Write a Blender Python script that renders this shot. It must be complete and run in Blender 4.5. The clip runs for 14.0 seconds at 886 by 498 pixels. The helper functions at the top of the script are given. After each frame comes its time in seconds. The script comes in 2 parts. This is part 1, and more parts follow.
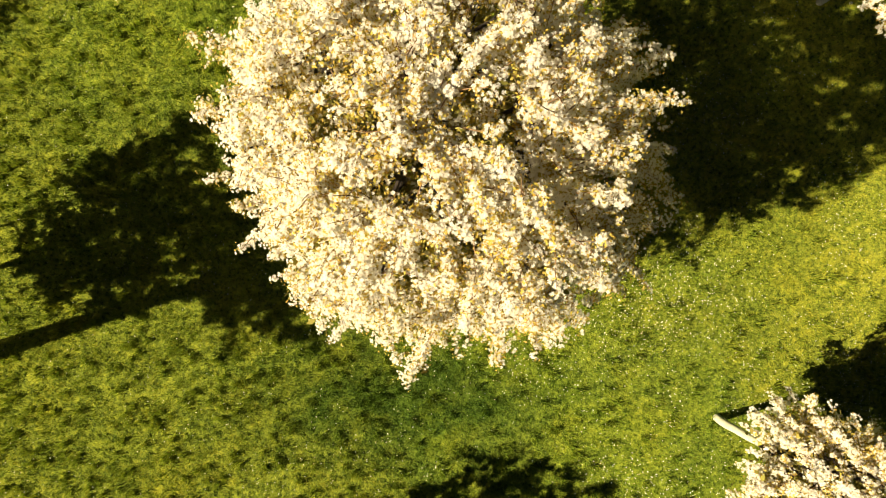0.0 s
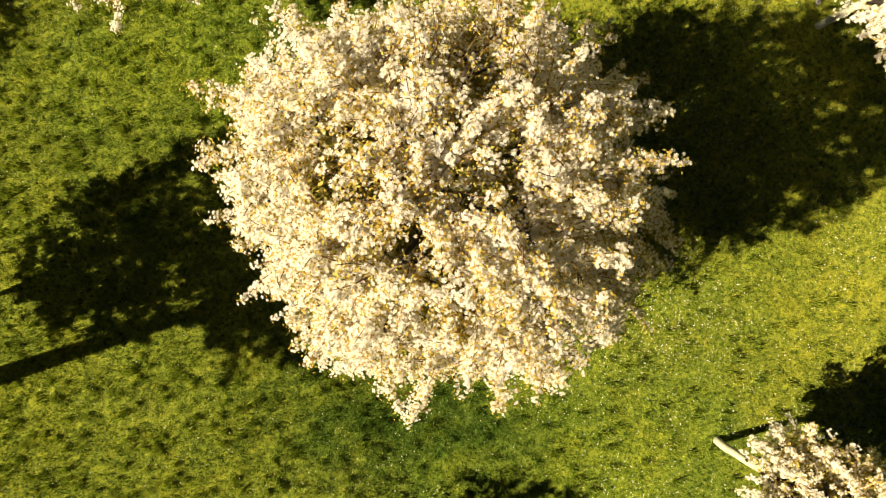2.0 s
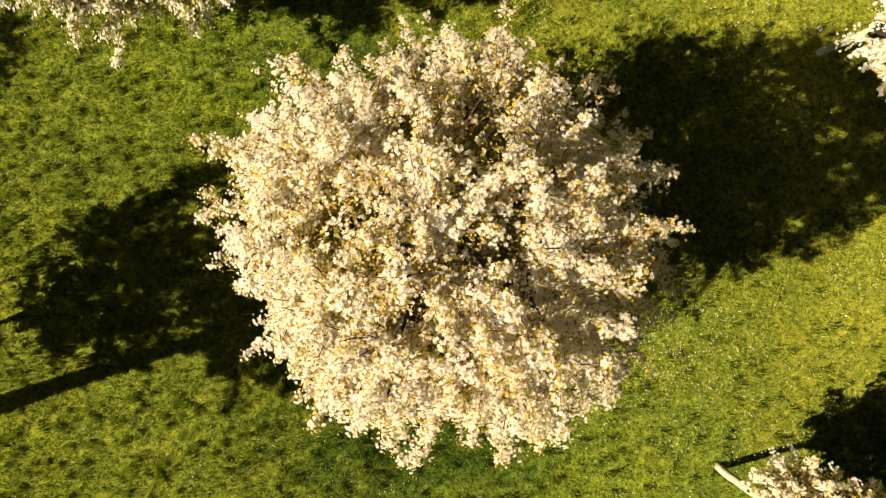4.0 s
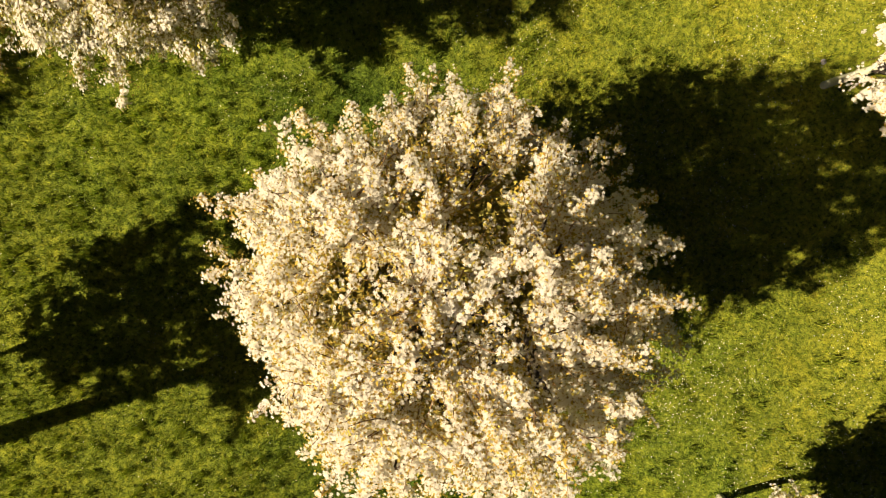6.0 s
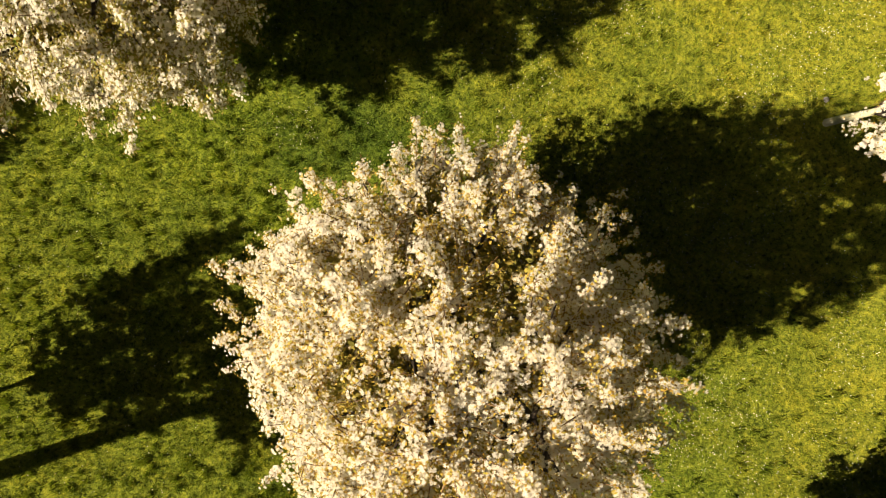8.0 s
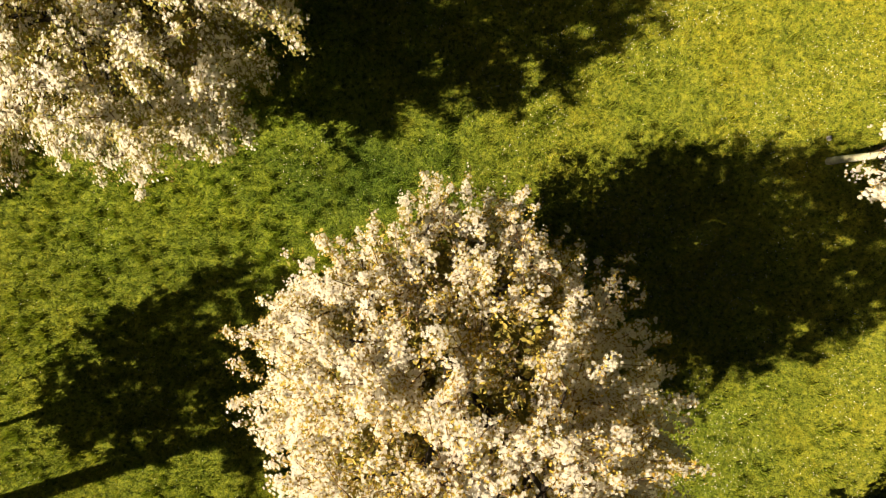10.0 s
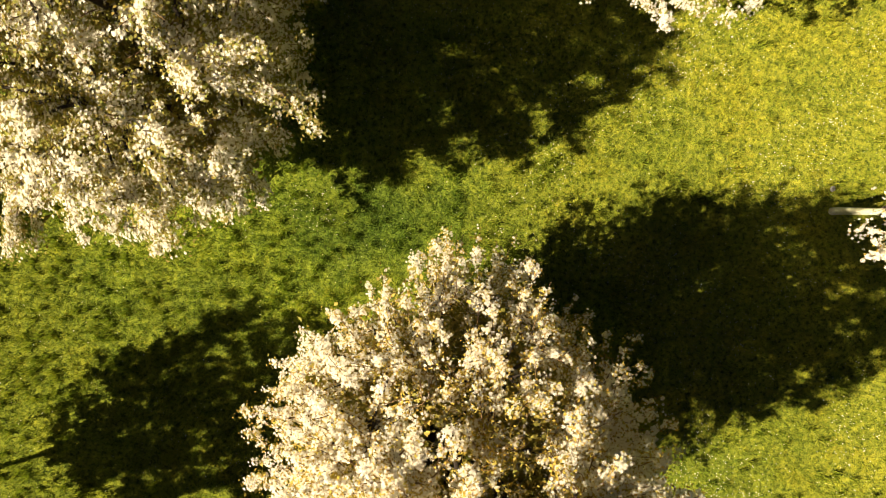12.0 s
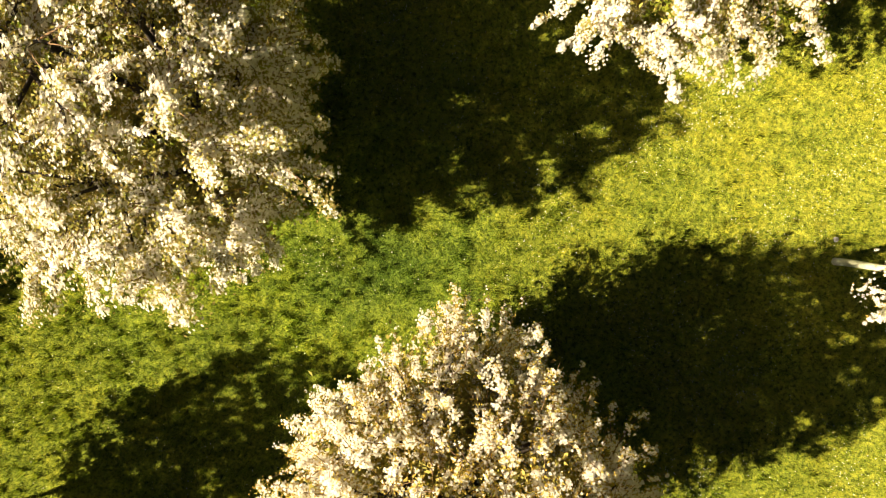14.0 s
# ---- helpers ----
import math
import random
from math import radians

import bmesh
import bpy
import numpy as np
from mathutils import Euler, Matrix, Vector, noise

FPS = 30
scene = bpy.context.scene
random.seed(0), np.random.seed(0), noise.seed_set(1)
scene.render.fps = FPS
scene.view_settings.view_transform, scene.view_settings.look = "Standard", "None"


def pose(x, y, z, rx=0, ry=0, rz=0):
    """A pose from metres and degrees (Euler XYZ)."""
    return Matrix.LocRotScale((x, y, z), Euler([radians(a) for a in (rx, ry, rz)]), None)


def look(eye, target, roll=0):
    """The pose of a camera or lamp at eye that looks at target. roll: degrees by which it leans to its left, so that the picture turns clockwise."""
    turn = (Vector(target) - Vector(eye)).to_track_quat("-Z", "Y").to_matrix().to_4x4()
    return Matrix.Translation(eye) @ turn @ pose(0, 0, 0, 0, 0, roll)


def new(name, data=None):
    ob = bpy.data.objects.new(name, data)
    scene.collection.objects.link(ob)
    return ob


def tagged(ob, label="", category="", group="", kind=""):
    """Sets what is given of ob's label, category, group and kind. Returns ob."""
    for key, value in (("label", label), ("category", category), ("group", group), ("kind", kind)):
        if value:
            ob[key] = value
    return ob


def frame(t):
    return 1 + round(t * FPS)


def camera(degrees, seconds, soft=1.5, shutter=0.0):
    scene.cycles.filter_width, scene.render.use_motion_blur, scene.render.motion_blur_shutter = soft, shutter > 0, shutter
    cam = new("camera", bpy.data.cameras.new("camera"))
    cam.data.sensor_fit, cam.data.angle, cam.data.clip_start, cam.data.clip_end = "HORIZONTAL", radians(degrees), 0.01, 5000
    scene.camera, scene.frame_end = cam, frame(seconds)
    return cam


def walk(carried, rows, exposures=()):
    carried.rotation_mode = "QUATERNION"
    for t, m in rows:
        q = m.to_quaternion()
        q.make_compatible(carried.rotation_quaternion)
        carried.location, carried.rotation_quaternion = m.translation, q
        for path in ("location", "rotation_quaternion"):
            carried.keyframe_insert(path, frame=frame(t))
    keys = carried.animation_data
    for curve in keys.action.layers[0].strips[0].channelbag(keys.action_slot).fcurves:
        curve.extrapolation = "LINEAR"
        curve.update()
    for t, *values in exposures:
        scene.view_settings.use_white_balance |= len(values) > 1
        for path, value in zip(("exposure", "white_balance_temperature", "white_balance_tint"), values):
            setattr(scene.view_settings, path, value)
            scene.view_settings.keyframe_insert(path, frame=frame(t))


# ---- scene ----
cam = camera(78.0, 14.0, soft=1.0)
PATH = [
    (0, 0.300, -1.572, 10.237, -1.416, 0.200, 8.901),
    (0.5, 0.278, -1.473, 10.250, -1.496, 0.161, 8.861),
    (1, 0.251, -1.332, 10.254, -1.551, 0.139, 8.817),
    (1.5, 0.232, -1.227, 10.251, -1.589, 0.128, 8.765),
    (2, 0.205, -1.074, 10.245, -1.665, 0.139, 8.668),
    (2.5, 0.181, -0.965, 10.240, -1.691, 0.110, 8.574),
    (3, 0.150, -0.802, 10.233, -1.810, 0.107, 8.530),
    (5.5, -0.017, -0.094, 10.221, -2.080, 0.103, 8.621),
    (6, -0.062, 0.095, 10.230, -2.187, 0.127, 8.674),
    (6.5, -0.103, 0.230, 10.233, -2.223, 0.100, 8.690),
    (7, -0.160, 0.430, 10.245, -2.322, 0.075, 8.715),
    (7.5, -0.201, 0.572, 10.256, -2.353, 0.080, 8.745),
    (8, -0.261, 0.771, 10.270, -2.374, 0.090, 8.787),
    (10.5, -0.567, 1.695, 10.340, -2.756, -0.035, 9.069),
    (11, -0.650, 1.937, 10.364, -2.856, -0.059, 9.193),
    (11.5, -0.703, 2.122, 10.382, -2.964, -0.004, 9.328),
    (12, -0.780, 2.362, 10.408, -2.976, 0.021, 9.485),
    (12.5, -0.852, 2.543, 10.422, -3.030, -0.015, 9.601),
    (13, -0.934, 2.804, 10.449, -3.124, 0.017, 9.777),
    (13.5, -0.991, 2.996, 10.469, -3.182, 0.067, 9.930),
    (14, -1.058, 3.264, 10.501, -3.244, 0.180, 10.032),
]
walk(cam, [(t, pose(*p)) for t, *p in PATH], [(0, 1.74, 6500, 9), (3, 1.6, 6500, 12), (5.5, 1.48, 6500, 14), (7, 1.46, 6500, 15), (8, 1.46, 6500, 15), (11, 1.68, 6500, 14), (12.5, 1.9, 6500, 13), (14, 2.14, 6500, 13)])

# ---------------------------------------------------------------- world, sun
SUN_AZ, SUN_EL = radians(25), radians(36)          # the way the light travels over the ground, and the sun's height
world = bpy.data.worlds.new("world")
scene.world = world
world.use_nodes = True
wt = world.node_tree
sky = wt.nodes.new("ShaderNodeTexSky")
sky.sky_type, sky.sun_disc = "NISHITA", False
sky.sun_elevation = SUN_EL
sky.air_density, sky.dust_density, sky.ozone_density = 0.6, 0.1, 5.0
sky.sun_rotation = math.atan2(-math.cos(SUN_AZ), -math.sin(SUN_AZ))
wt.links.new(sky.outputs[0], wt.nodes["Background"].inputs[0])
wt.nodes["Background"].inputs[1].default_value = 0.0055
sun = new("sun", bpy.data.lights.new("sun", "SUN"))
sun.data.energy, sun.data.angle, sun.data.color = 5.0, radians(0.5), (1.0, 0.81, 0.52)
toward = Vector((math.cos(SUN_AZ) * math.cos(SUN_EL), math.sin(SUN_AZ) * math.cos(SUN_EL), -math.sin(SUN_EL)))
sun.matrix_world = look(Vector((0, 0, 30)) - toward * 20, Vector((0, 0, 30)))


# ---------------------------------------------------------------- materials
def material(name, rough=0.8):
    m = bpy.data.materials.new(name)
    m.use_nodes = True
    m.node_tree.nodes["Principled BSDF"].inputs["Roughness"].default_value = rough
    return m, m.node_tree.nodes, m.node_tree.links


def ramp(nodes, links, source, stops):
    r = nodes.new("ShaderNodeValToRGB")
    while len(r.color_ramp.elements) < len(stops):
        r.color_ramp.elements.new(0.5)
    for e, (p, c) in zip(r.color_ramp.elements, stops):
        e.position, e.color = p, (*c, 1)
    links.new(source, r.inputs[0])
    return r.outputs[0]


def noise_tex(nodes, links, scale, detail=3.0, rough=0.55):
    n, c = nodes.new("ShaderNodeTexNoise"), nodes.new("ShaderNodeTexCoord")
    n.inputs["Scale"].default_value, n.inputs["Detail"].default_value, n.inputs["Roughness"].default_value = scale, detail, rough
    links.new(c.outputs["Object"], n.inputs["Vector"])
    return n.outputs["Fac"]


def mixed(nodes, links, kind, fac, a, b):
    m = nodes.new("ShaderNodeMix")
    m.data_type, m.blend_type = "RGBA", kind
    for i, v in ((0, fac), (6, a), (7, b)):
        if isinstance(v, (int, float)):
            m.inputs[i].default_value = v
        elif isinstance(v, tuple):
            m.inputs[i].default_value = (*v, 1)
        else:
            links.new(v, m.inputs[i])
    return m.outputs[2]


def thin(name, stops, through_colour, share, patches=None, rough=0.6):
    """A thin leaf or petal: its colour varies piece by piece, and part of the light passes through it."""
    m, nodes, links = material(name, rough)
    p, out = nodes["Principled BSDF"], nodes["Material Output"]
    g = nodes.new("ShaderNodeNewGeometry")
    colour = ramp(nodes, links, g.outputs["Random Per Island"], stops)
    for scale, detail, tint in patches or ():
        colour = mixed(nodes, links, "MULTIPLY", 1.0, colour, ramp(nodes, links, noise_tex(nodes, links, scale, detail), tint))
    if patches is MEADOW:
        colour = dry_lit_tint(nodes, links, colour)
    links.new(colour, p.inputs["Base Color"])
    p.inputs["Specular IOR Level"].default_value = 0.05
    t, mix = nodes.new("ShaderNodeBsdfTranslucent"), nodes.new("ShaderNodeMixShader")
    links.new(mixed(nodes, links, "MULTIPLY", 1.0, colour, through_colour), t.inputs["Color"])
    mix.inputs[0].default_value = share
    links.new(p.outputs[0], mix.inputs[1])
    links.new(t.outputs[0], mix.inputs[2])
    links.new(mix.outputs[0], out.inputs["Surface"])
    return m


def dry_lit_tint(nodes, links, colour):
    """The sward is fresher under the rows of trees and drier in the open lane to the north-east; part of the brightness
    there is light painted into the colour.
    """
    c, dot, add = nodes.new("ShaderNodeTexCoord"), nodes.new("ShaderNodeVectorMath"), nodes.new("ShaderNodeMath")
    dot.operation, dot.inputs[1].default_value = "DOT_PRODUCT", (0.050, 0.055, 0)
    links.new(c.outputs["Object"], dot.inputs[0])
    add.operation = "MULTIPLY_ADD"
    add.inputs[1].default_value = 0.9
    links.new(noise_tex(nodes, links, 0.35, 4), add.inputs[0])
    links.new(dot.outputs["Value"], add.inputs[2])
    colour = mixed(nodes, links, "MULTIPLY", 1.0, colour, ramp(nodes, links, add.outputs[0], [(0.05, (1.1, 0.98, 0.85)), (0.18, (0.98, 0.93, 0.85)), (0.33, (1.22, 1.14, 0.9)), (0.5, (1.08, 1.04, 0.95)), (0.66, (1.27, 1.1, 0.98)), (0.98, (1.75, 1.42, 1.25))]))
    # greener strips beside the trees, with partial shade painted into the tint: centre, shares of the two half axes,
    # turn, tint
    for (mx, my), (sx, sy), turn, tint in LUSH_SHADE:
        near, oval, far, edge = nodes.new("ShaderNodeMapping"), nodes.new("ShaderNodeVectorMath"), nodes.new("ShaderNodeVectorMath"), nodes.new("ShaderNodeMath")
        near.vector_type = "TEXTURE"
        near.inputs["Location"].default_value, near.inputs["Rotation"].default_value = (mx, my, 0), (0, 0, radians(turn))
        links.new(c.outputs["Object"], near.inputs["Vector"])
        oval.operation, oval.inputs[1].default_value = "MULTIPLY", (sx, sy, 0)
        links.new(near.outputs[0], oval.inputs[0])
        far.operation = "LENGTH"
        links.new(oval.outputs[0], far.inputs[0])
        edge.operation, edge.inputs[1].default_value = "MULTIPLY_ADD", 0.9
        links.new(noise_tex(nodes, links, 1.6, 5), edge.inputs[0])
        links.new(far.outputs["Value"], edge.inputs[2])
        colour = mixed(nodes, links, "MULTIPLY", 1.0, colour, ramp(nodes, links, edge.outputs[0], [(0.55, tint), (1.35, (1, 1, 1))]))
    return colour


# green ovals whose dark tint holds the thin outer shade of the crowns
LUSH_SHADE = [((-2.3, 2.1), (0.2, 0.46), 10, (0.5, 0.6, 0.68)), ((0.1, -4.8), (0.135, 0.31), 8, (0.4, 0.52, 0.58))]
MEADOW = [
    (0.8, 4, [(0.36, (0.9, 0.93, 0.9)), (0.5, (1, 1, 1)), (0.64, (1.08, 1.02, 0.9))]),
    (4.5, 5, [(0.3, (0.7, 0.74, 0.75)), (0.5, (1, 1, 1)), (0.7, (1.16, 1.1, 1.08))]),
    (15.0, 3, [(0.33, (0.42, 0.48, 0.55)), (0.46, (1, 1, 1)), (0.68, (1.32, 1.25, 1.0))]),
]
GRASS = thin("grass", [(0.0, (0.104, 0.182, 0.022)), (0.5, (0.143, 0.214, 0.027)), (0.93, (0.183, 0.249, 0.034)), (1.0, (0.255, 0.299, 0.062))],
             (1.0, 1.0, 0.6), 0.5, MEADOW, 0.55)
PETAL = thin("petal", [(0.0, (0.60, 0.55, 0.46)), (0.12, (0.80, 0.80, 0.80)), (0.9, (0.85, 0.865, 0.865)), (1.0, (0.72, 0.67, 0.52))],
             (1.0, 0.96, 0.86), 0.62, [(3.0, 3, [(0.35, (0.95, 0.93, 0.88)), (0.6, (1, 1, 1))])], 0.6)
LEAF = thin("young_leaf", [(0.0, (0.360, 0.237, 0.050)), (0.45, (0.530, 0.413, 0.094)), (1.0, (0.460, 0.429, 0.094))], (1.0, 0.92, 0.6), 0.5)
OLIVE_LEAF = thin("olive_young_leaf", [(0.0, (0.280, 0.220, 0.069)), (0.5, (0.360, 0.330, 0.106)), (1.0, (0.300, 0.341, 0.088))], (1.0, 0.95, 0.62), 0.62)
# dark, nearly opaque leaf colour that deepens the shade in and under the crown
SHADE_FILL_LEAF = thin("shade_fill_leaf", [(0.0, (0.17, 0.17, 0.04)), (0.5, (0.27, 0.24, 0.06)), (1.0, (0.36, 0.28, 0.07))], (1.0, 1.0, 0.6), 0.15)
DAISY = thin("daisy_petal", [(0.0, (0.700, 0.748, 0.666)), (0.6, (0.680, 0.704, 0.538)), (1.0, (0.580, 0.561, 0.256))], (1, 1, 0.9), 0.2)


def bark(name, dark, light, bump=0.6):
    m, nodes, links = material(name, 0.9)
    p = nodes["Principled BSDF"]
    n = noise_tex(nodes, links, 22, 6, 0.65)
    links.new(mixed(nodes, links, "MULTIPLY", 0.8, ramp(nodes, links, n, [(0.3, dark), (0.7, light)]),
                    ramp(nodes, links, noise_tex(nodes, links, 3, 3), [(0.35, (0.7, 0.7, 0.68)), (0.65, (1, 1, 1))])), p.inputs["Base Color"])
    b = nodes.new("ShaderNodeBump")
    b.inputs["Strength"].default_value, b.inputs["Distance"].default_value = bump, 0.02
    links.new(n, b.inputs["Height"])
    links.new(b.outputs[0], p.inputs["Normal"])
    return m


BARK = bark("dark_bark", (0.008, 0.005, 0.004), (0.032, 0.021, 0.014))
TWIG = bark("twig_bark", (0.11, 0.065, 0.03), (0.26, 0.16, 0.08), 0.2)
PALE_BARK = bark("limewashed_bark", (0.360, 0.370, 0.260), (0.540, 0.549, 0.416), 0.4)

SOIL, nodes, links = material("meadow_ground", 1.0)
nodes["Principled BSDF"].inputs["Specular IOR Level"].default_value = 0.0
c = ramp(nodes, links, noise_tex(nodes, links, 9, 6, 0.7), [(0.28, (0.050, 0.078, 0.015)), (0.48, (0.118, 0.166, 0.024)), (0.72, (0.175, 0.235, 0.035))])
for scale, detail, tint in MEADOW:
    c = mixed(nodes, links, "MULTIPLY", 1.0, c, ramp(nodes, links, noise_tex(nodes, links, scale, detail), tint))
c = dry_lit_tint(nodes, links, c)
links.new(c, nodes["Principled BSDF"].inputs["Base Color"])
b = nodes.new("ShaderNodeBump")
b.inputs["Strength"].default_value, b.inputs["Distance"].default_value = 1.0, 0.05
links.new(noise_tex(nodes, links, 30, 5, 0.7), b.inputs["Height"])
links.new(b.outputs[0], nodes["Principled BSDF"].inputs["Normal"])

STONE = bark("pale_stone", (0.360, 0.347, 0.351), (0.600, 0.594, 0.611), 0.4)


# ---------------------------------------------------------------- mesh helpers
def mesh_of(name, verts, faces, mat, smooth=False):
    """A mesh from arrays of corners and of faces with one number of sides."""
    verts, faces = np.asarray(verts, np.float32), np.asarray(faces, np.int32)
    me = bpy.data.meshes.new(name)
    me.vertices.add(len(verts))
    me.vertices.foreach_set("co", verts.ravel())
    me.loops.add(faces.size)
    me.loops.foreach_set("vertex_index", faces.ravel())
    me.polygons.add(len(faces))
    me.polygons.foreach_set("loop_start", np.arange(0, faces.size, faces.shape[1], dtype=np.int32))
    me.update(calc_edges=True)
    if smooth:
        me.polygons.foreach_set("use_smooth", np.ones(len(faces), bool))
    me.materials.append(mat)
    return me


def child(name, me, parent, label=""):
    ob = new(name, me)
    ob.parent = parent
    return tagged(ob, label) if label else ob


def lift(x, y):
    """The meadow's gentle unevenness."""
    return 0.035 * np.sin(0.9 * x + 0.5) * np.cos(0.7 * y) + 0.02 * np.sin(2.3 * x - 1.7 * y)


def tubes(paths, sides):
    """Tapered tubes along paths: each a pair of points (n, 3) and radii (n)."""
    verts, faces, at = [], [], 0
    ang = np.arange(sides) * 2 * np.pi / sides
    for pts, rad in paths:
        pts, rad = np.asarray(pts, float), np.asarray(rad, float)
        way = np.gradient(pts, axis=0)
        way /= np.linalg.norm(way, axis=1, keepdims=True) + 1e-9
        ref = np.where(np.abs(way[:, 2:3]) > 0.9, [[1.0, 0, 0]], [[0, 0, 1.0]])
        u = np.cross(way, ref)
        u /= np.linalg.norm(u, axis=1, keepdims=True) + 1e-9
        w = np.cross(way, u)
        ring = pts[:, None] + rad[:, None, None] * (np.cos(ang)[None, :, None] * u[:, None] + np.sin(ang)[None, :, None] * w[:, None])
        verts.append(ring.reshape(-1, 3))
        n = len(pts)
        i, j = np.meshgrid(np.arange(n - 1), np.arange(sides), indexing="ij")
        a, b2 = at + i * sides + j, at + i * sides + (j + 1) % sides
        faces.append(np.stack([a, b2, b2 + sides, a + sides], -1).reshape(-1, 4))
        at += n * sides
    return np.concatenate(verts), np.concatenate(faces)


def frames(rng, normals):
    """Two axes across each of the given normals, turned at random."""
    ref = rng.normal(size=normals.shape)
    u = np.cross(normals, ref)
    u /= np.linalg.norm(u, axis=1, keepdims=True) + 1e-9
    return u, np.cross(normals, u)


def flowers(rng, centres, normals, size):
    """Small cupped flowers, each petal a broad wedge of its own."""
    n = len(centres)
    u, w = frames(rng, normals)
    size = (size * rng.uniform(0.75, 1.2, n))[:, None]
    verts = []
    for k in range(3):
        a = 2 * np.pi * k / 3 + rng.normal(0, 0.12, n)[:, None]
        side = np.cos(a) * u + np.sin(a) * w
        cross = -np.sin(a) * u + np.cos(a) * w
        cup = rng.uniform(0.0, 0.25, n)[:, None]
        verts.append(np.stack([centres - 0.1 * size * side,
                               centres + size * (0.92 * side + 0.82 * cross + 0.8 * cup * normals),
                               centres + size * (0.92 * side - 0.82 * cross + 0.8 * cup * normals)], 1))
    verts = np.stack(verts, 1).reshape(-1, 3)
    return verts, np.arange(len(verts)).reshape(-1, 3)


def leaves(rng, centres, normals, size):
    """Small pointed leaves folded along the midrib."""
    n = len(centres)
    u, w = frames(rng, normals)
    s = (size * rng.uniform(0.6, 1.3, n))[:, None]
    verts = np.stack([centres, centres + s * (0.5 * u + 0.28 * w + 0.15 * normals), centres + s * u, centres + s * (0.5 * u - 0.28 * w + 0.15 * normals)], 1)
    return verts.reshape(-1, 3), np.arange(4 * n).reshape(-1, 4)


# ---------------------------------------------------------------- trees
def bend(a, b, n, rise, rng, wob=0.06):
    """A curved way from a to b that bows upwards and wavers."""
    t = np.linspace(0, 1, n)[:, None]
    a, b = np.asarray(a, float), np.asarray(b, float)
    far = np.linalg.norm(b - a)
    mid = (a + b) / 2 + np.array([0, 0, rise * far]) + rng.normal(0, wob * far, 3)
    waver = sum(rng.normal(0, wob * far / k, 3) * np.sin(np.pi * k * t) for k in (2, 3, 5))
    return (1 - t) ** 2 * a + 2 * t * (1 - t) * mid + t**2 * b + 0.6 * waver


def blossom_tree(base, low, high, profile, counts, seed, label, trunk_radius=0.13, fork=1.5, flower=0.019, per=5, trunk_bark=None, leafy=0.25, spikes=0.08, squash=(1, 1), narrow=1.0, deep_share=1.2, upright=0.6, flare=1.5, dents=(), reach=0.18, bronze=0.0, plump=1.0, inner=0.42, leaf=None, leaf_size=0.044, taper=0.78, bare=(), open_side=None, sunward=0.15, leaf_spread=0.0):
    """A fruit tree in blossom. low, high: the crown's axis (x, y) at its lowest and highest ring; profile: rings (z, radius);
    counts: limbs, branches, shoots; bare: numbers of the limbs that show dark from above; open_side: (turn, share) towards which it flowers thinly."""
    rng = np.random.default_rng(seed)
    zs, rs = np.array(profile, float).T
    limbs_n, branches_n, shoots_n = counts
    low, high, squash = np.array(low, float), np.array(high, float), np.array(squash, float)
    lobes = rng.uniform(0, 2 * np.pi, 6)

    def axis(z):
        f = np.clip((z - zs[0]) / (zs[-1] - zs[0]), 0, 1)[..., None]
        return low + (high - low) * f

    def oval(z):
        """The crown's girth along x and y, which may narrow along y towards the top."""
        f = np.clip((z - zs[0]) / (zs[-1] - zs[0]), 0, 1)[..., None]
        return squash * (1 + (np.array([1.0, narrow]) - 1) * f)

    def dented(a, z):
        """The share of the girth that is left towards each turn a, low and high in the crown."""
        f = np.ones_like(a)
        f_high = np.clip((z - 2.5) / 2, 0, 1)
        for turn, wide, deep_low, deep_high in dents:
            gap = (a - radians(turn) + np.pi) % (2 * np.pi) - np.pi
            f -= (deep_low + (deep_high - deep_low) * f_high) * np.exp(-((gap / radians(wide)) ** 2))
        return f

    def patch(p):
        """Where the crown is leafier (above 0) or fuller of flower (below 0)."""
        q = p + lobes[3]
        return 0.7 * np.sin(2.1 * q[:, 0] + 1.3 * q[:, 1]) * np.sin(1.9 * q[:, 1] - 1.1 * q[:, 2]) + np.sin(11.7 * q[:, 0] - 5.1 * q[:, 2]) * np.sin(10.3 * q[:, 1] + 4.2 * q[:, 2])

    def at(z, a, share):
        wave = dented(a, z) + 0.04 * np.sin(3 * a + lobes[0] + z) + 0.04 * np.sin(5 * a + lobes[1] - 1.7 * z) + 0.05 * np.sin(8 * a + lobes[2] + 2.4 * z)
        r = np.interp(z, zs, rs) * wave * share
        return np.concatenate([axis(z) + np.stack([np.cos(a), np.sin(a)], -1) * r[..., None] * oval(z), z[..., None]], -1)

    def spread(n, lo, hi):
        """Heights and turns evenly over the crown's skin."""
        zz = np.linspace(zs[0], zs[-1], 200)
        rr = np.interp(zz, zs, rs)
        slope = np.hypot(np.gradient(rr, zz), 1)
        weight = np.cumsum(rr * slope)
        z = np.interp(rng.uniform(0, 1, n), weight / weight[-1], zz)
        return at(z, rng.uniform(0, 2 * np.pi, n), rng.uniform(lo, hi, n))

    def cap(n, lo, hi):
        """Points spread evenly over the crown as seen from above, near its upper skin."""
        k = int(np.argmax(rs))
        share = np.sqrt(rng.uniform(0, 1, n))
        z = np.interp(-share * rs[k], -rs[k:], zs[k:])
        z = zs[0] + (z - zs[0]) * rng.uniform(lo, hi, n)
        a = rng.uniform(0, 2 * np.pi, n)
        return np.concatenate([axis(z) + np.stack([np.cos(a), np.sin(a)], -1) * (share * rs[k] * dented(a, z))[:, None] * oval(z), z[:, None]], -1)

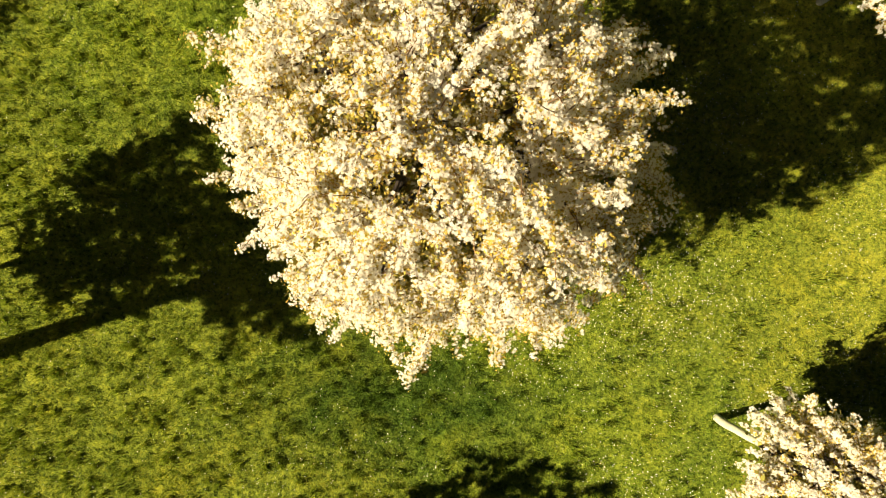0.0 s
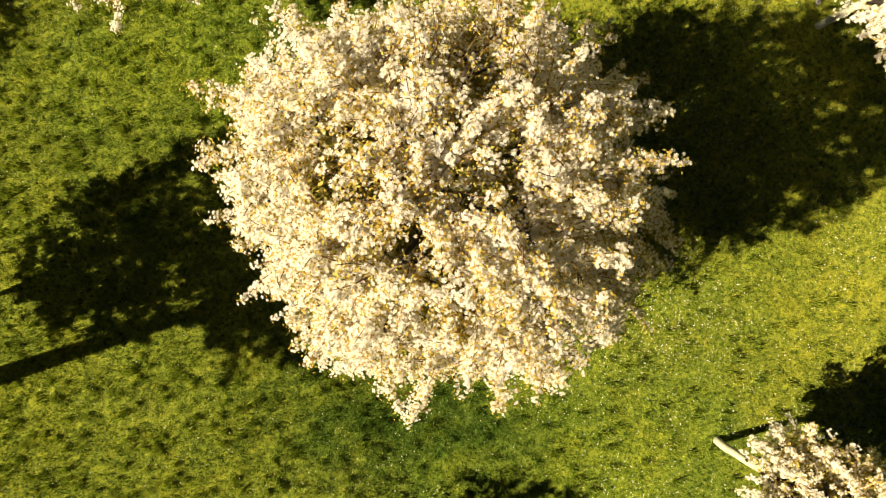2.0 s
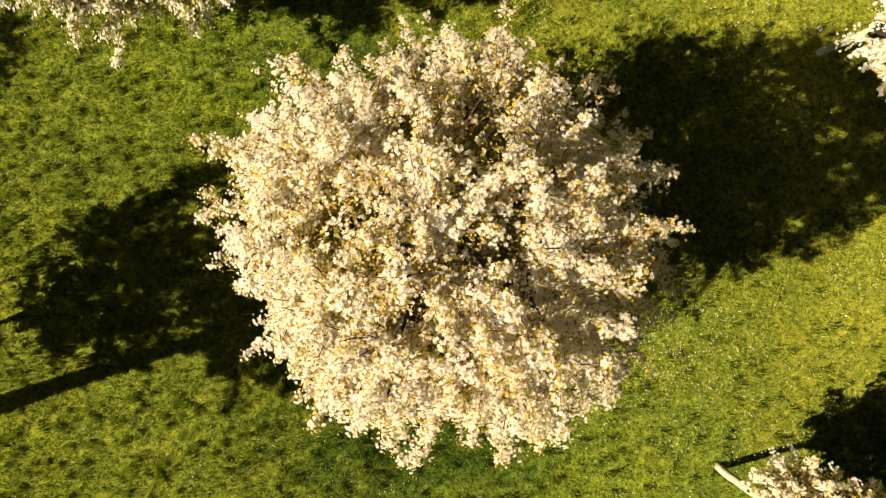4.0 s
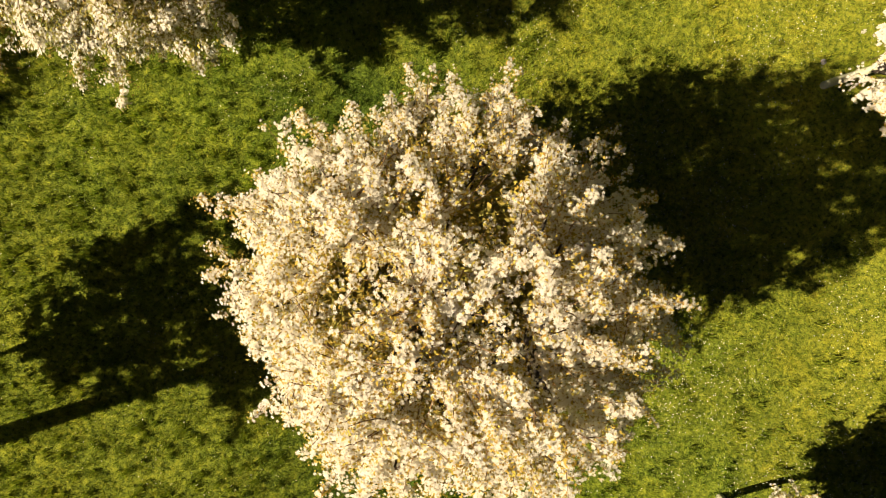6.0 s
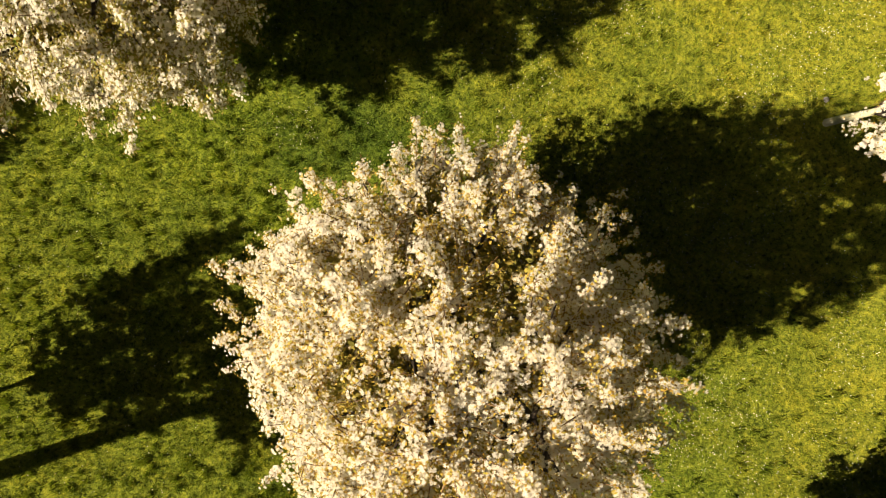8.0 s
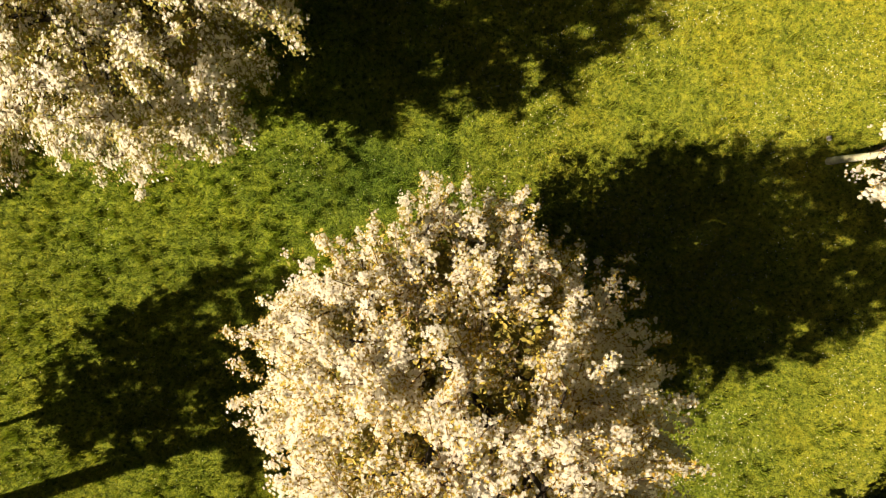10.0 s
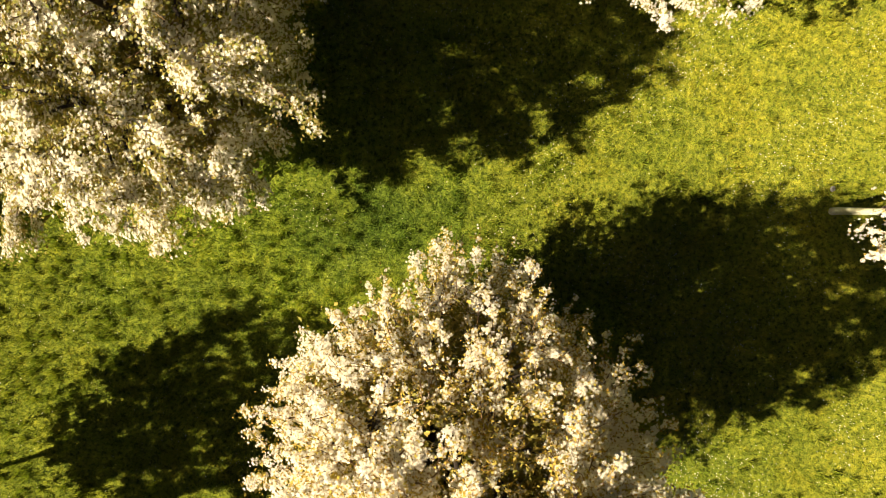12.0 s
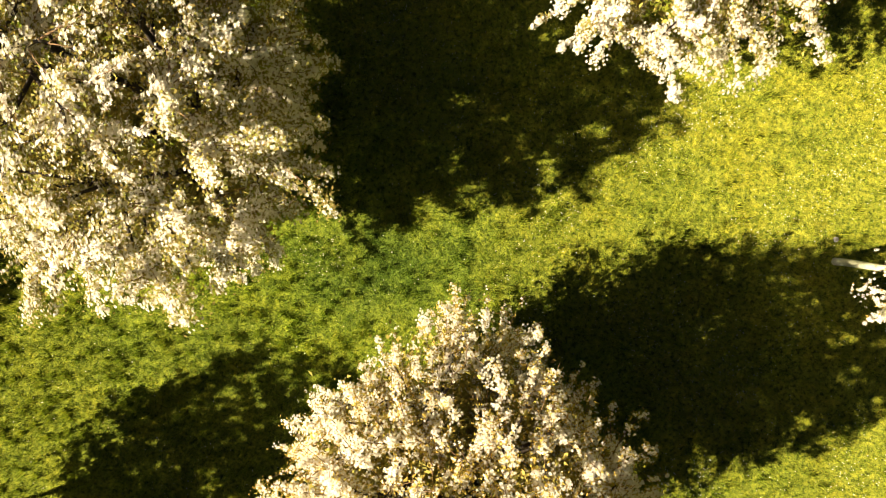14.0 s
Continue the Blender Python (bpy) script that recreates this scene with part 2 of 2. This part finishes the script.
    def within(n, share_hi):
        """Points spread evenly through the crown's volume."""
        zz = np.linspace(zs[0], zs[-1], 200)
        weight = np.cumsum(np.interp(zz, zs, rs) ** 2 * np.linspace(1.5, 0.5, 200))
        z = np.interp(rng.uniform(0, 1, n), weight / weight[-1], zz)
        return at(z, rng.uniform(0, 2 * np.pi, n), share_hi * np.sqrt(rng.uniform(0, 1, n)))

    tree = new("blossom_tree")
    tree.location = (*base, 0)
    off = np.array([*base, 0.0])
    ground = float(lift(np.array(base[0]), np.array(base[1])))
    # trunk with a flared foot
    top = np.array([*axis(np.array(fork)), fork]) * [1 - upright, 1 - upright, 1] + np.array([*base, 0]) * [upright, upright, 0]
    way = bend([*base, ground - 0.1], top, 9, 0, rng, 0.015)
    rad = trunk_radius * np.linspace(1.0, taper, 9)
    rad[0] *= flare
    rad[1] *= 0.7 + 0.3 * flare
    child("trunk", mesh_of("trunk", *tubes([(way - off, rad)], 12), trunk_bark or BARK, True), tree,
          "limewashed pale trunk" if trunk_bark else "")
    # limbs
    turn = rng.uniform(0, 6.28)
    ends = at(np.interp(rng.uniform(0.3, 0.85, limbs_n), [0, 1], [max(zs[0], fork + 0.3), zs[-1]]), turn + np.arange(limbs_n) * 2 * np.pi / limbs_n + rng.normal(0, 0.2, limbs_n), rng.uniform(0.45, 0.75, limbs_n))
    ends[0] = [*axis(np.array(zs[-1])), zs[-1] - 0.5]
    limb_ways = [bend(way[-1 - (k % 2)], e, 12, 0.10, rng) for k, e in enumerate(ends)]
    skeleton = np.concatenate([w[3:] for w in limb_ways])
    owner = np.repeat(np.arange(limbs_n), 9)
    wood = [[(w, np.linspace(0.55, 0.12, 12) * trunk_radius)] for w in limb_ways]
    # branches
    goals = np.concatenate([spread(int(branches_n * 0.6), 0.5, 0.92), cap(int(branches_n * 0.4), 0.75, 0.95)])
    more_pts, more_own = [], []
    spots = [[] for _ in range(limbs_n)]
    for g in goals:
        dist = np.linalg.norm((skeleton - g) * [1, 1, 1.2], axis=1) + 0.8 * np.clip(skeleton[:, 2] - g[2] + 0.15, 0, None)
        k = int(np.argmin(dist))
        w = bend(skeleton[k], g, 7, 0.08, rng, 0.08)
        wood[owner[k]].append((w, np.linspace(0.16, 0.06, 7) * trunk_radius))
        line = np.stack([np.interp(np.linspace(0.25, 1, 14), np.linspace(0, 1, 7), w[:, q]) for q in range(3)], 1)
        spots[owner[k]].append(line + rng.normal(0, 0.03, line.shape))
        more_pts.append(w[1:])
        more_own.append(np.full(6, owner[k]))
    skeleton, owner = np.concatenate([skeleton, *more_pts]), np.concatenate([owner, *more_own])
    # shoots
    tips = np.concatenate([spread(int(shoots_n * 0.32), 0.76, 0.94), within(int(shoots_n * inner), 0.9), cap(int(shoots_n * 0.18), 0.86, 1.03),
                           spread(int(shoots_n * spikes), 1.0, 1.17)])
    # towards the top the long shoots are shorter
    upper = (np.arange(len(tips)) >= len(tips) - int(shoots_n * spikes)) & (tips[:, 2] > zs[0] + 0.75 * (zs[-1] - zs[0]))
    tips[upper, :2] += 0.06 * (axis(tips[upper, 2]) - tips[upper, :2])
    shoots = [[] for _ in range(limbs_n)]
    for number, g in enumerate(tips):
        long_shoot = number >= len(tips) - int(shoots_n * spikes)
        aim = g
        if long_shoot:
            # shoots that stand out of the crown run outwards from its axis
            mid = np.array([*axis(np.array(g[2])), g[2]])
            aim = mid + (g - mid) * (1 - rng.uniform(0.55, 0.95) / max(np.linalg.norm(g - mid), 0.9))
        dist = np.linalg.norm(skeleton - aim, axis=1) + 0.9 * np.clip(skeleton[:, 2] - g[2] + 0.1, 0, None)
        k = int(np.argmin(np.where(dist < (0 if long_shoot else reach), 9, dist)))
        n = 7
        w = bend(skeleton[k], g, n, 0.05, rng, 0.07)
        shoots[owner[k]].append((w[::2], np.linspace(0.0085, 0.003, 4)))
        far = np.linalg.norm(g - skeleton[k])
        m = max(3, int(min(far, 1.1) * 0.92 / 0.056))
        s = 1 - np.linspace(0, min(1.0, 1.1 / max(far, 0.1)) * 0.92, m) + rng.normal(0, 0.01, m)
        line = np.stack([np.interp(s, np.linspace(0, 1, n), w[:, q]) for q in range(3)], 1)
        keep = rng.uniform(size=m) < (1.2 if long_shoot else rng.uniform(0.45, 1.15)) + 0.3 * np.sin(np.arange(m) * 0.9 + rng.uniform(0, 6))
        line += rng.normal(0, 0.012 if long_shoot else 0.02, line.shape)
        spots[owner[k]].append(line[keep])
    hub = np.array([*axis(np.array(zs.mean())), zs.mean() - 0.8])
    for k in range(limbs_n):
        limb = child("limb", mesh_of("limb", *tubes([(p - off, r) for p, r in wood[k]], 7), BARK, True), tree)
        if not shoots[k]:
            continue
        child("spray", mesh_of("spray", *tubes([(p - off, r) for p, r in shoots[k]], 3), TWIG), limb, "thin brown twigs")["kind"] = "stuff"
        c = np.concatenate(spots[k])
        if open_side:
            gap = np.arctan2(c[:, 1] - hub[1], c[:, 0] - hub[0]) - radians(open_side[0])
            gap = (gap + np.pi) % (2 * np.pi) - np.pi
            c = c[rng.uniform(size=len(c)) > open_side[1] * np.exp(-(gap / 0.8) ** 2)]
        for q in bare:
            way_q = limb_ways[q]
            near = np.linalg.norm(c[:, None, :2] - way_q[None, 1:9, :2], axis=2)
            best = near.argmin(1)
            c = c[(near.min(1) > 0.11) | (c[:, 2] < way_q[1:9][best, 2] - 0.05)]
        if not len(c):
            continue
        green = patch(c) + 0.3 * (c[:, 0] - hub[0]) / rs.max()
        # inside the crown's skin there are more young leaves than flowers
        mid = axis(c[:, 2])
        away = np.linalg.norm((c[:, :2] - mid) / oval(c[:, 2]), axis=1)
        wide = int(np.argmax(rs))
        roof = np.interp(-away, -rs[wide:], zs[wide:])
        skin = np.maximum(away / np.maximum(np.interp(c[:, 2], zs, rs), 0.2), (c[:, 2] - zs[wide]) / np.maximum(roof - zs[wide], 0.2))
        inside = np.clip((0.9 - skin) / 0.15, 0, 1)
        full = rng.poisson(per * np.clip(rng.gamma(1.6, 1 / 1.6, len(c)), 0.1, 2.6))
        many = np.repeat(c, full, axis=0)
        puff = rng.normal(size=many.shape)
        puff /= np.linalg.norm(puff, axis=1, keepdims=True)
        loose = np.repeat(np.exp(rng.normal(0.1, 0.3, len(c))) * (0.6 + 0.4 * full / per), full)
        out = many - hub
        out /= np.linalg.norm(out, axis=1, keepdims=True)
        face = 0.3 * puff + 0.2 * out + [0, 0, 0.85] - sunward * np.array(toward)
        face /= np.linalg.norm(face, axis=1, keepdims=True)
        pos = many + puff * (loose * plump * rng.uniform(0.012, 0.05, len(many)))[:, None]
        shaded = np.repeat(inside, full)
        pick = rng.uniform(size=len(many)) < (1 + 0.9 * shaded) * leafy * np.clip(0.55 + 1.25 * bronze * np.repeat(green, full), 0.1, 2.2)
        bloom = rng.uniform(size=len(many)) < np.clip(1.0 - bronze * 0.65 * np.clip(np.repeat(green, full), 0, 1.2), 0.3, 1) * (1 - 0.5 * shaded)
        # loose leaves and flowers added inside the crown to stop the sun
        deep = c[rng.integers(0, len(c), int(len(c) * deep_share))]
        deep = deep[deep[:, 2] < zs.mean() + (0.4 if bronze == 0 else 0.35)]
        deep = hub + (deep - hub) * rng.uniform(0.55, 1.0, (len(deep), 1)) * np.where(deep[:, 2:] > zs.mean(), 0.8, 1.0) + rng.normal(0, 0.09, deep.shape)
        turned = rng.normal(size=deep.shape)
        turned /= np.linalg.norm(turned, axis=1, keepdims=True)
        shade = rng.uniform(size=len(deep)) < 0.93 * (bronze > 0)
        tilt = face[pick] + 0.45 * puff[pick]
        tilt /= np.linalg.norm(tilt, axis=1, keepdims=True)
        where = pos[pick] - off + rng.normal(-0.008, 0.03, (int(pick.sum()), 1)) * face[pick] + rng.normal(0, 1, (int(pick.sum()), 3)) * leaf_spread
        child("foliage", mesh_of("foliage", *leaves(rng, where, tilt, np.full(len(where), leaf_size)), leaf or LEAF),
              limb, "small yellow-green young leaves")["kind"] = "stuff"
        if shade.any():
            child("shade_fill_foliage", mesh_of("shade_fill_foliage", *leaves(rng, deep[shade] - off, turned[shade], np.full(int(shade.sum()), 0.1)), SHADE_FILL_LEAF),
                  limb, "olive leaves added inside the crown to block sunlight")["kind"] = "stuff"
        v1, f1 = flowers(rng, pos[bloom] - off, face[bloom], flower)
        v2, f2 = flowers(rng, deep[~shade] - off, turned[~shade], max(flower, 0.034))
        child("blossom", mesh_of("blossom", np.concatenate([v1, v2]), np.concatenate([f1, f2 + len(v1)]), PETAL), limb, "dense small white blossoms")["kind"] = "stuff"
    return tagged(tree, label, "tree", "fruit trees of the orchard")


# ---------------------------------------------------------------- ground
xs = np.concatenate([[-400, -150, -60], np.arange(-24, 24.01, 0.3), [60, 150, 400]])
gx, gy = np.meshgrid(xs, xs, indexing="ij")
n = len(xs)
i, j = np.meshgrid(np.arange(n - 1), np.arange(n - 1), indexing="ij")
quad = np.stack([i * n + j, (i + 1) * n + j, (i + 1) * n + j + 1, i * n + j + 1], -1).reshape(-1, 4)
ground = new("ground", mesh_of("ground", np.stack([gx, gy, lift(gx, gy)], -1).reshape(-1, 3), quad, SOIL, True))
tagged(ground, "sunlit orchard meadow with short green grass", "ground", kind="structure")

# grass: tufts of bent blades
rng = np.random.default_rng(4)
TUFTS, BLADES = 80000, 6
tx, ty = rng.uniform(-11.2, 11.2, TUFTS), rng.uniform(-8.5, 10.2, TUFTS)
stay = rng.uniform(size=TUFTS) < np.clip(np.minimum(11.2 - np.abs(tx), 9.35 - np.abs(ty - 0.85)) / 1.5, 0, 1)
tx, ty = tx[stay], ty[stay]
# some tufts stand together in taller, darker clumps that shade the sward beside them
CLUMPS = 4600
kx, ky = rng.uniform(-12, 12, CLUMPS), rng.uniform(-10, 12, CLUMPS)
keep = rng.uniform(size=CLUMPS) < np.clip(0.75 - 0.05 * kx - 0.02 * ky, 0.12, 1)
kx, ky = kx[keep], ky[keep]
tuft = np.arange(len(tx) + 6 * len(kx)) >= len(tx)
tx = np.concatenate([tx, np.repeat(kx, 6) + rng.normal(0, 0.03, 6 * len(kx))])
ty = np.concatenate([ty, np.repeat(ky, 6) + rng.normal(0, 0.03, 6 * len(kx))])
TUFTS = len(tx)
short = np.clip(1.1 - 0.05 * tx, 0.6, 1.15)
tall = short * np.where(rng.uniform(size=TUFTS) < 0.22, rng.uniform(0.07, 0.12, TUFTS), rng.uniform(0.03, 0.075, TUFTS))
tall[tuft] = rng.uniform(0.1, 0.19, int(tuft.sum()))
cx, cy = np.repeat(tx, BLADES) + rng.normal(0, 0.025, TUFTS * BLADES), np.repeat(ty, BLADES) + rng.normal(0, 0.025, TUFTS * BLADES)
a = rng.uniform(0, 2 * np.pi, len(cx))
length = np.repeat(tall, BLADES) * rng.uniform(0.7, 1.2, len(cx))
lean = rng.uniform(0.55, 1.3, len(cx))
lean[np.repeat(tuft, BLADES)] *= 0.5
wide = rng.uniform(0.006, 0.012, len(cx))
foot = np.stack([cx, cy, lift(cx, cy)], 1)
ahead = np.stack([np.cos(a), np.sin(a), 0 * a], 1)
turned = a + rng.normal(0, 0.5, len(a))
side = np.stack([-np.sin(turned), np.cos(turned), 0 * a], 1) * wide[:, None]
tip = foot + (ahead * np.sin(lean)[:, None] + np.array([0, 0, 1]) * np.cos(lean)[:, None]) * length[:, None]
verts = np.stack([foot - side, foot + side, tip], 1).reshape(-1, 3)
grass = tagged(new("grass", mesh_of("grass", verts, np.arange(len(verts)).reshape(-1, 3), GRASS)), "short yellow-green meadow grass in tufts", "grass", kind="stuff")

# daisies: flat heads just above the grass, in drifts
px, py = rng.uniform(-11, 11, 120000), rng.uniform(-9, 11, 120000)
drift = np.array([noise.noise(Vector((x * 0.45, y * 0.45, 3.1))) + 0.6 * noise.noise(Vector((x * 1.7, y * 1.7, 8.2))) for x, y in zip(px, py)])
pick = rng.uniform(size=len(px)) < np.clip(0.16 + 0.75 * drift + 0.9 * np.exp(-((px - 4.1) / 1.6) ** 2 - ((py + 2.4) / 1.3) ** 2), 0.03, 1.0) * np.clip(0.45 + 0.035 * px, 0.28, 0.7)
px, py = px[pick], py[pick]
h = rng.uniform(0.05, 0.11, len(px))
centre = np.stack([px, py, lift(px, py) + h], 1)
up = rng.normal(0, 0.25, centre.shape) + [-0.35, -0.15, 1]
up /= np.linalg.norm(up, axis=1, keepdims=True)
u, w = frames(rng, up)
r = rng.uniform(0.0048, 0.0098, len(px))[:, None]
disc = np.stack([centre + r * (math.cos(q * math.pi / 3) * u + math.sin(q * math.pi / 3) * w) for q in range(6)], 1).reshape(-1, 3)
tagged(new("daisies", mesh_of("daisies", disc, np.arange(len(disc)).reshape(-1, 6), DAISY)), "scattered small white daisies in the grass", "flowers", kind="stuff")

# ---------------------------------------------------------------- the trees
blossom_tree((-0.3, -0.4), (-0.36, -0.32), (0.17, -0.76),
             [(0.8, 0.8), (1.3, 2.0), (1.9, 2.45), (2.7, 2.56), (3.6, 2.46), (4.4, 2.3), (4.9, 2.1), (5.4, 1.86), (5.8, 1.64), (6.1, 1.34), (6.3, 0.9), (6.42, 0.0)],
             (10, 180, 1900), 11, "large fruit tree covered in dense white blossom", 0.16, 1.5, flower=0.0155, per=17, plump=1.2, inner=0.22, leafy=2.7, squash=(1.01, 0.95), narrow=0.98, spikes=0.27, deep_share=4.6,
             dents=((143, 30, 0.2, 0.03), (44, 28, 0.26, 0.04), (79, 9, 0.0, -0.13), (14, 24, 0.16, 0.0), (108, 32, 0.0, 0.07), (214, 22, 0.12, 0.09), (196, 16, 0.16, 0.02), (-75, 30, -0.06, 0.09), (-38, 24, -0.1, -0.13)), reach=0.33, bronze=0.95, leaf_size=0.031, leaf_spread=0.025, open_side=(98, 0.4))
blossom_tree((-4.8, 4.0), (-5.4, 4.02), (-5.45, 4.12),
             [(0.8, 0.9), (1.3, 1.9), (1.8, 2.25), (2.6, 2.5), (3.4, 2.5), (4.2, 2.28), (4.9, 1.88), (5.4, 1.3), (5.7, 0.0)],
             (9, 125, 1750), 23, "spreading fruit tree in white blossom with dark open limbs", 0.17, 1.2, flower=0.0185, leafy=1.9, leaf_spread=0.05, per=16, sunward=0.75, plump=1.35, inner=0.4, leaf=OLIVE_LEAF, leaf_size=0.046, deep_share=3.4, spikes=0.12, reach=0.2, bronze=0.9, dents=((-8, 34, 0.22, -0.18), (-40, 30, -0.08, -0.2), (-68, 24, 0.0, -0.14)), bare=(1, 5), open_side=(35, 0.2))
blossom_tree((1.75, 8.35), (1.6, 8.15), (1.95, 8.35),
             [(1.4, 1.2), (1.9, 2.2), (2.8, 2.5), (3.6, 2.0), (4.3, 0.0)],
             (7, 60, 640), 37, "fruit tree with clustered white blossom and low boughs", 0.15, 1.3, flower=0.018, per=16, plump=1.35, leafy=0.6, bronze=0.8, reach=0.3, leaf=OLIVE_LEAF, leaf_size=0.055)
blossom_tree((5.85, -4.15), (6.9, -4.35), (7.1, -4.4),
             [(0.9, 0.7), (1.3, 1.3), (2.0, 1.55), (2.8, 1.2), (3.5, 0.0)],
             (7, 34, 520), 41, "young fruit tree with limewashed trunk and pale blossom", 0.08, 1.25, flower=0.017, per=13, sunward=0.4, leafy=0.6, leaf_size=0.036, spikes=0.3, reach=0.3, bronze=0.5, deep_share=2.4, dents=((75, 50, 0.38, 0.38),), trunk_bark=PALE_BARK, upright=0.85, flare=1.0)
blossom_tree((6.45, 3.75), (7.1, 3.35), (7.25, 3.25),
             [(1.2, 0.7), (1.7, 1.3), (2.4, 1.5), (3.2, 1.1), (3.8, 0.0)],
             (6, 40, 520), 43, "young fruit tree with straight limewashed pale trunk", 0.075, 1.3, flower=0.019, per=16, sunward=0.4, trunk_bark=PALE_BARK, upright=0.95, flare=1.0)
# trees beside the way whose shade falls across the meadow
blossom_tree((-10.23, -6.28), (-10.29, -6.13), (-10.25, -6.0), [(5.1, 0.8), (5.6, 1.3), (6.4, 1.6), (7.3, 1.2), (8.0, 0.0)],
             (6, 30, 340), 53, "tall fruit tree in blossom with a bare lower trunk", 0.23, 5.6, flower=0.042, per=4, flare=1.1, upright=0.0, taper=0.42)
blossom_tree((-8.75, -3.85), (-8.6, -3.85), (-8.8, -3.75), [(1.05, 0.6), (1.8, 1.3), (2.85, 1.7), (4.0, 1.75), (5.0, 1.3), (5.7, 0.0)],
             (6, 40, 560), 55, "narrow fruit tree in light white blossom", 0.045, 0.8, flower=0.042, per=4, deep_share=1.7)
blossom_tree((-2.4, -9.6), (-2.2, -9.3), (-2.1, -9.2), [(1.9, 0.8), (2.6, 1.7), (3.55, 1.9), (4.5, 1.2), (5.1, 0.0)],
             (6, 40, 420), 59, "fruit tree in full white blossom on the meadow", 0.15, 1.4, flower=0.042, per=4)
blossom_tree((-14.7, -9.3), (-14.6, -9.2), (-14.6, -9.2), [(1.9, 0.8), (2.6, 1.4), (3.55, 1.6), (4.5, 1.0), (5.1, 0.0)],
             (6, 30, 330), 61, "round fruit tree in white blossom on the meadow", 0.14, 1.4, flower=0.042, per=4)
blossom_tree((-14.5, -0.75), (-14.5, -0.75), (-14.5, -0.75), [(1.9, 0.8), (2.6, 1.4), (3.55, 1.6), (4.5, 1.0), (5.1, 0.0)],
             (6, 30, 330), 67, "compact fruit tree in white blossom on the meadow", 0.14, 1.4, flower=0.042, per=4)

# ---------------------------------------------------------------- a stone in the grass
bm = bmesh.new()
bmesh.ops.create_icosphere(bm, subdivisions=3, radius=0.052)
for v in bm.verts:
    v.co *= 1 + 0.25 * noise.noise(v.co * 18)
    v.co.z *= 0.65
me = bpy.data.meshes.new("stone")
bm.to_mesh(me)
me.materials.append(STONE)
stone = tagged(new("stone", me), "small pale rounded stone in the grass", "stone")
stone.location = (6.36, 4.16, float(lift(np.array(6.36), np.array(4.16))) + 0.03)
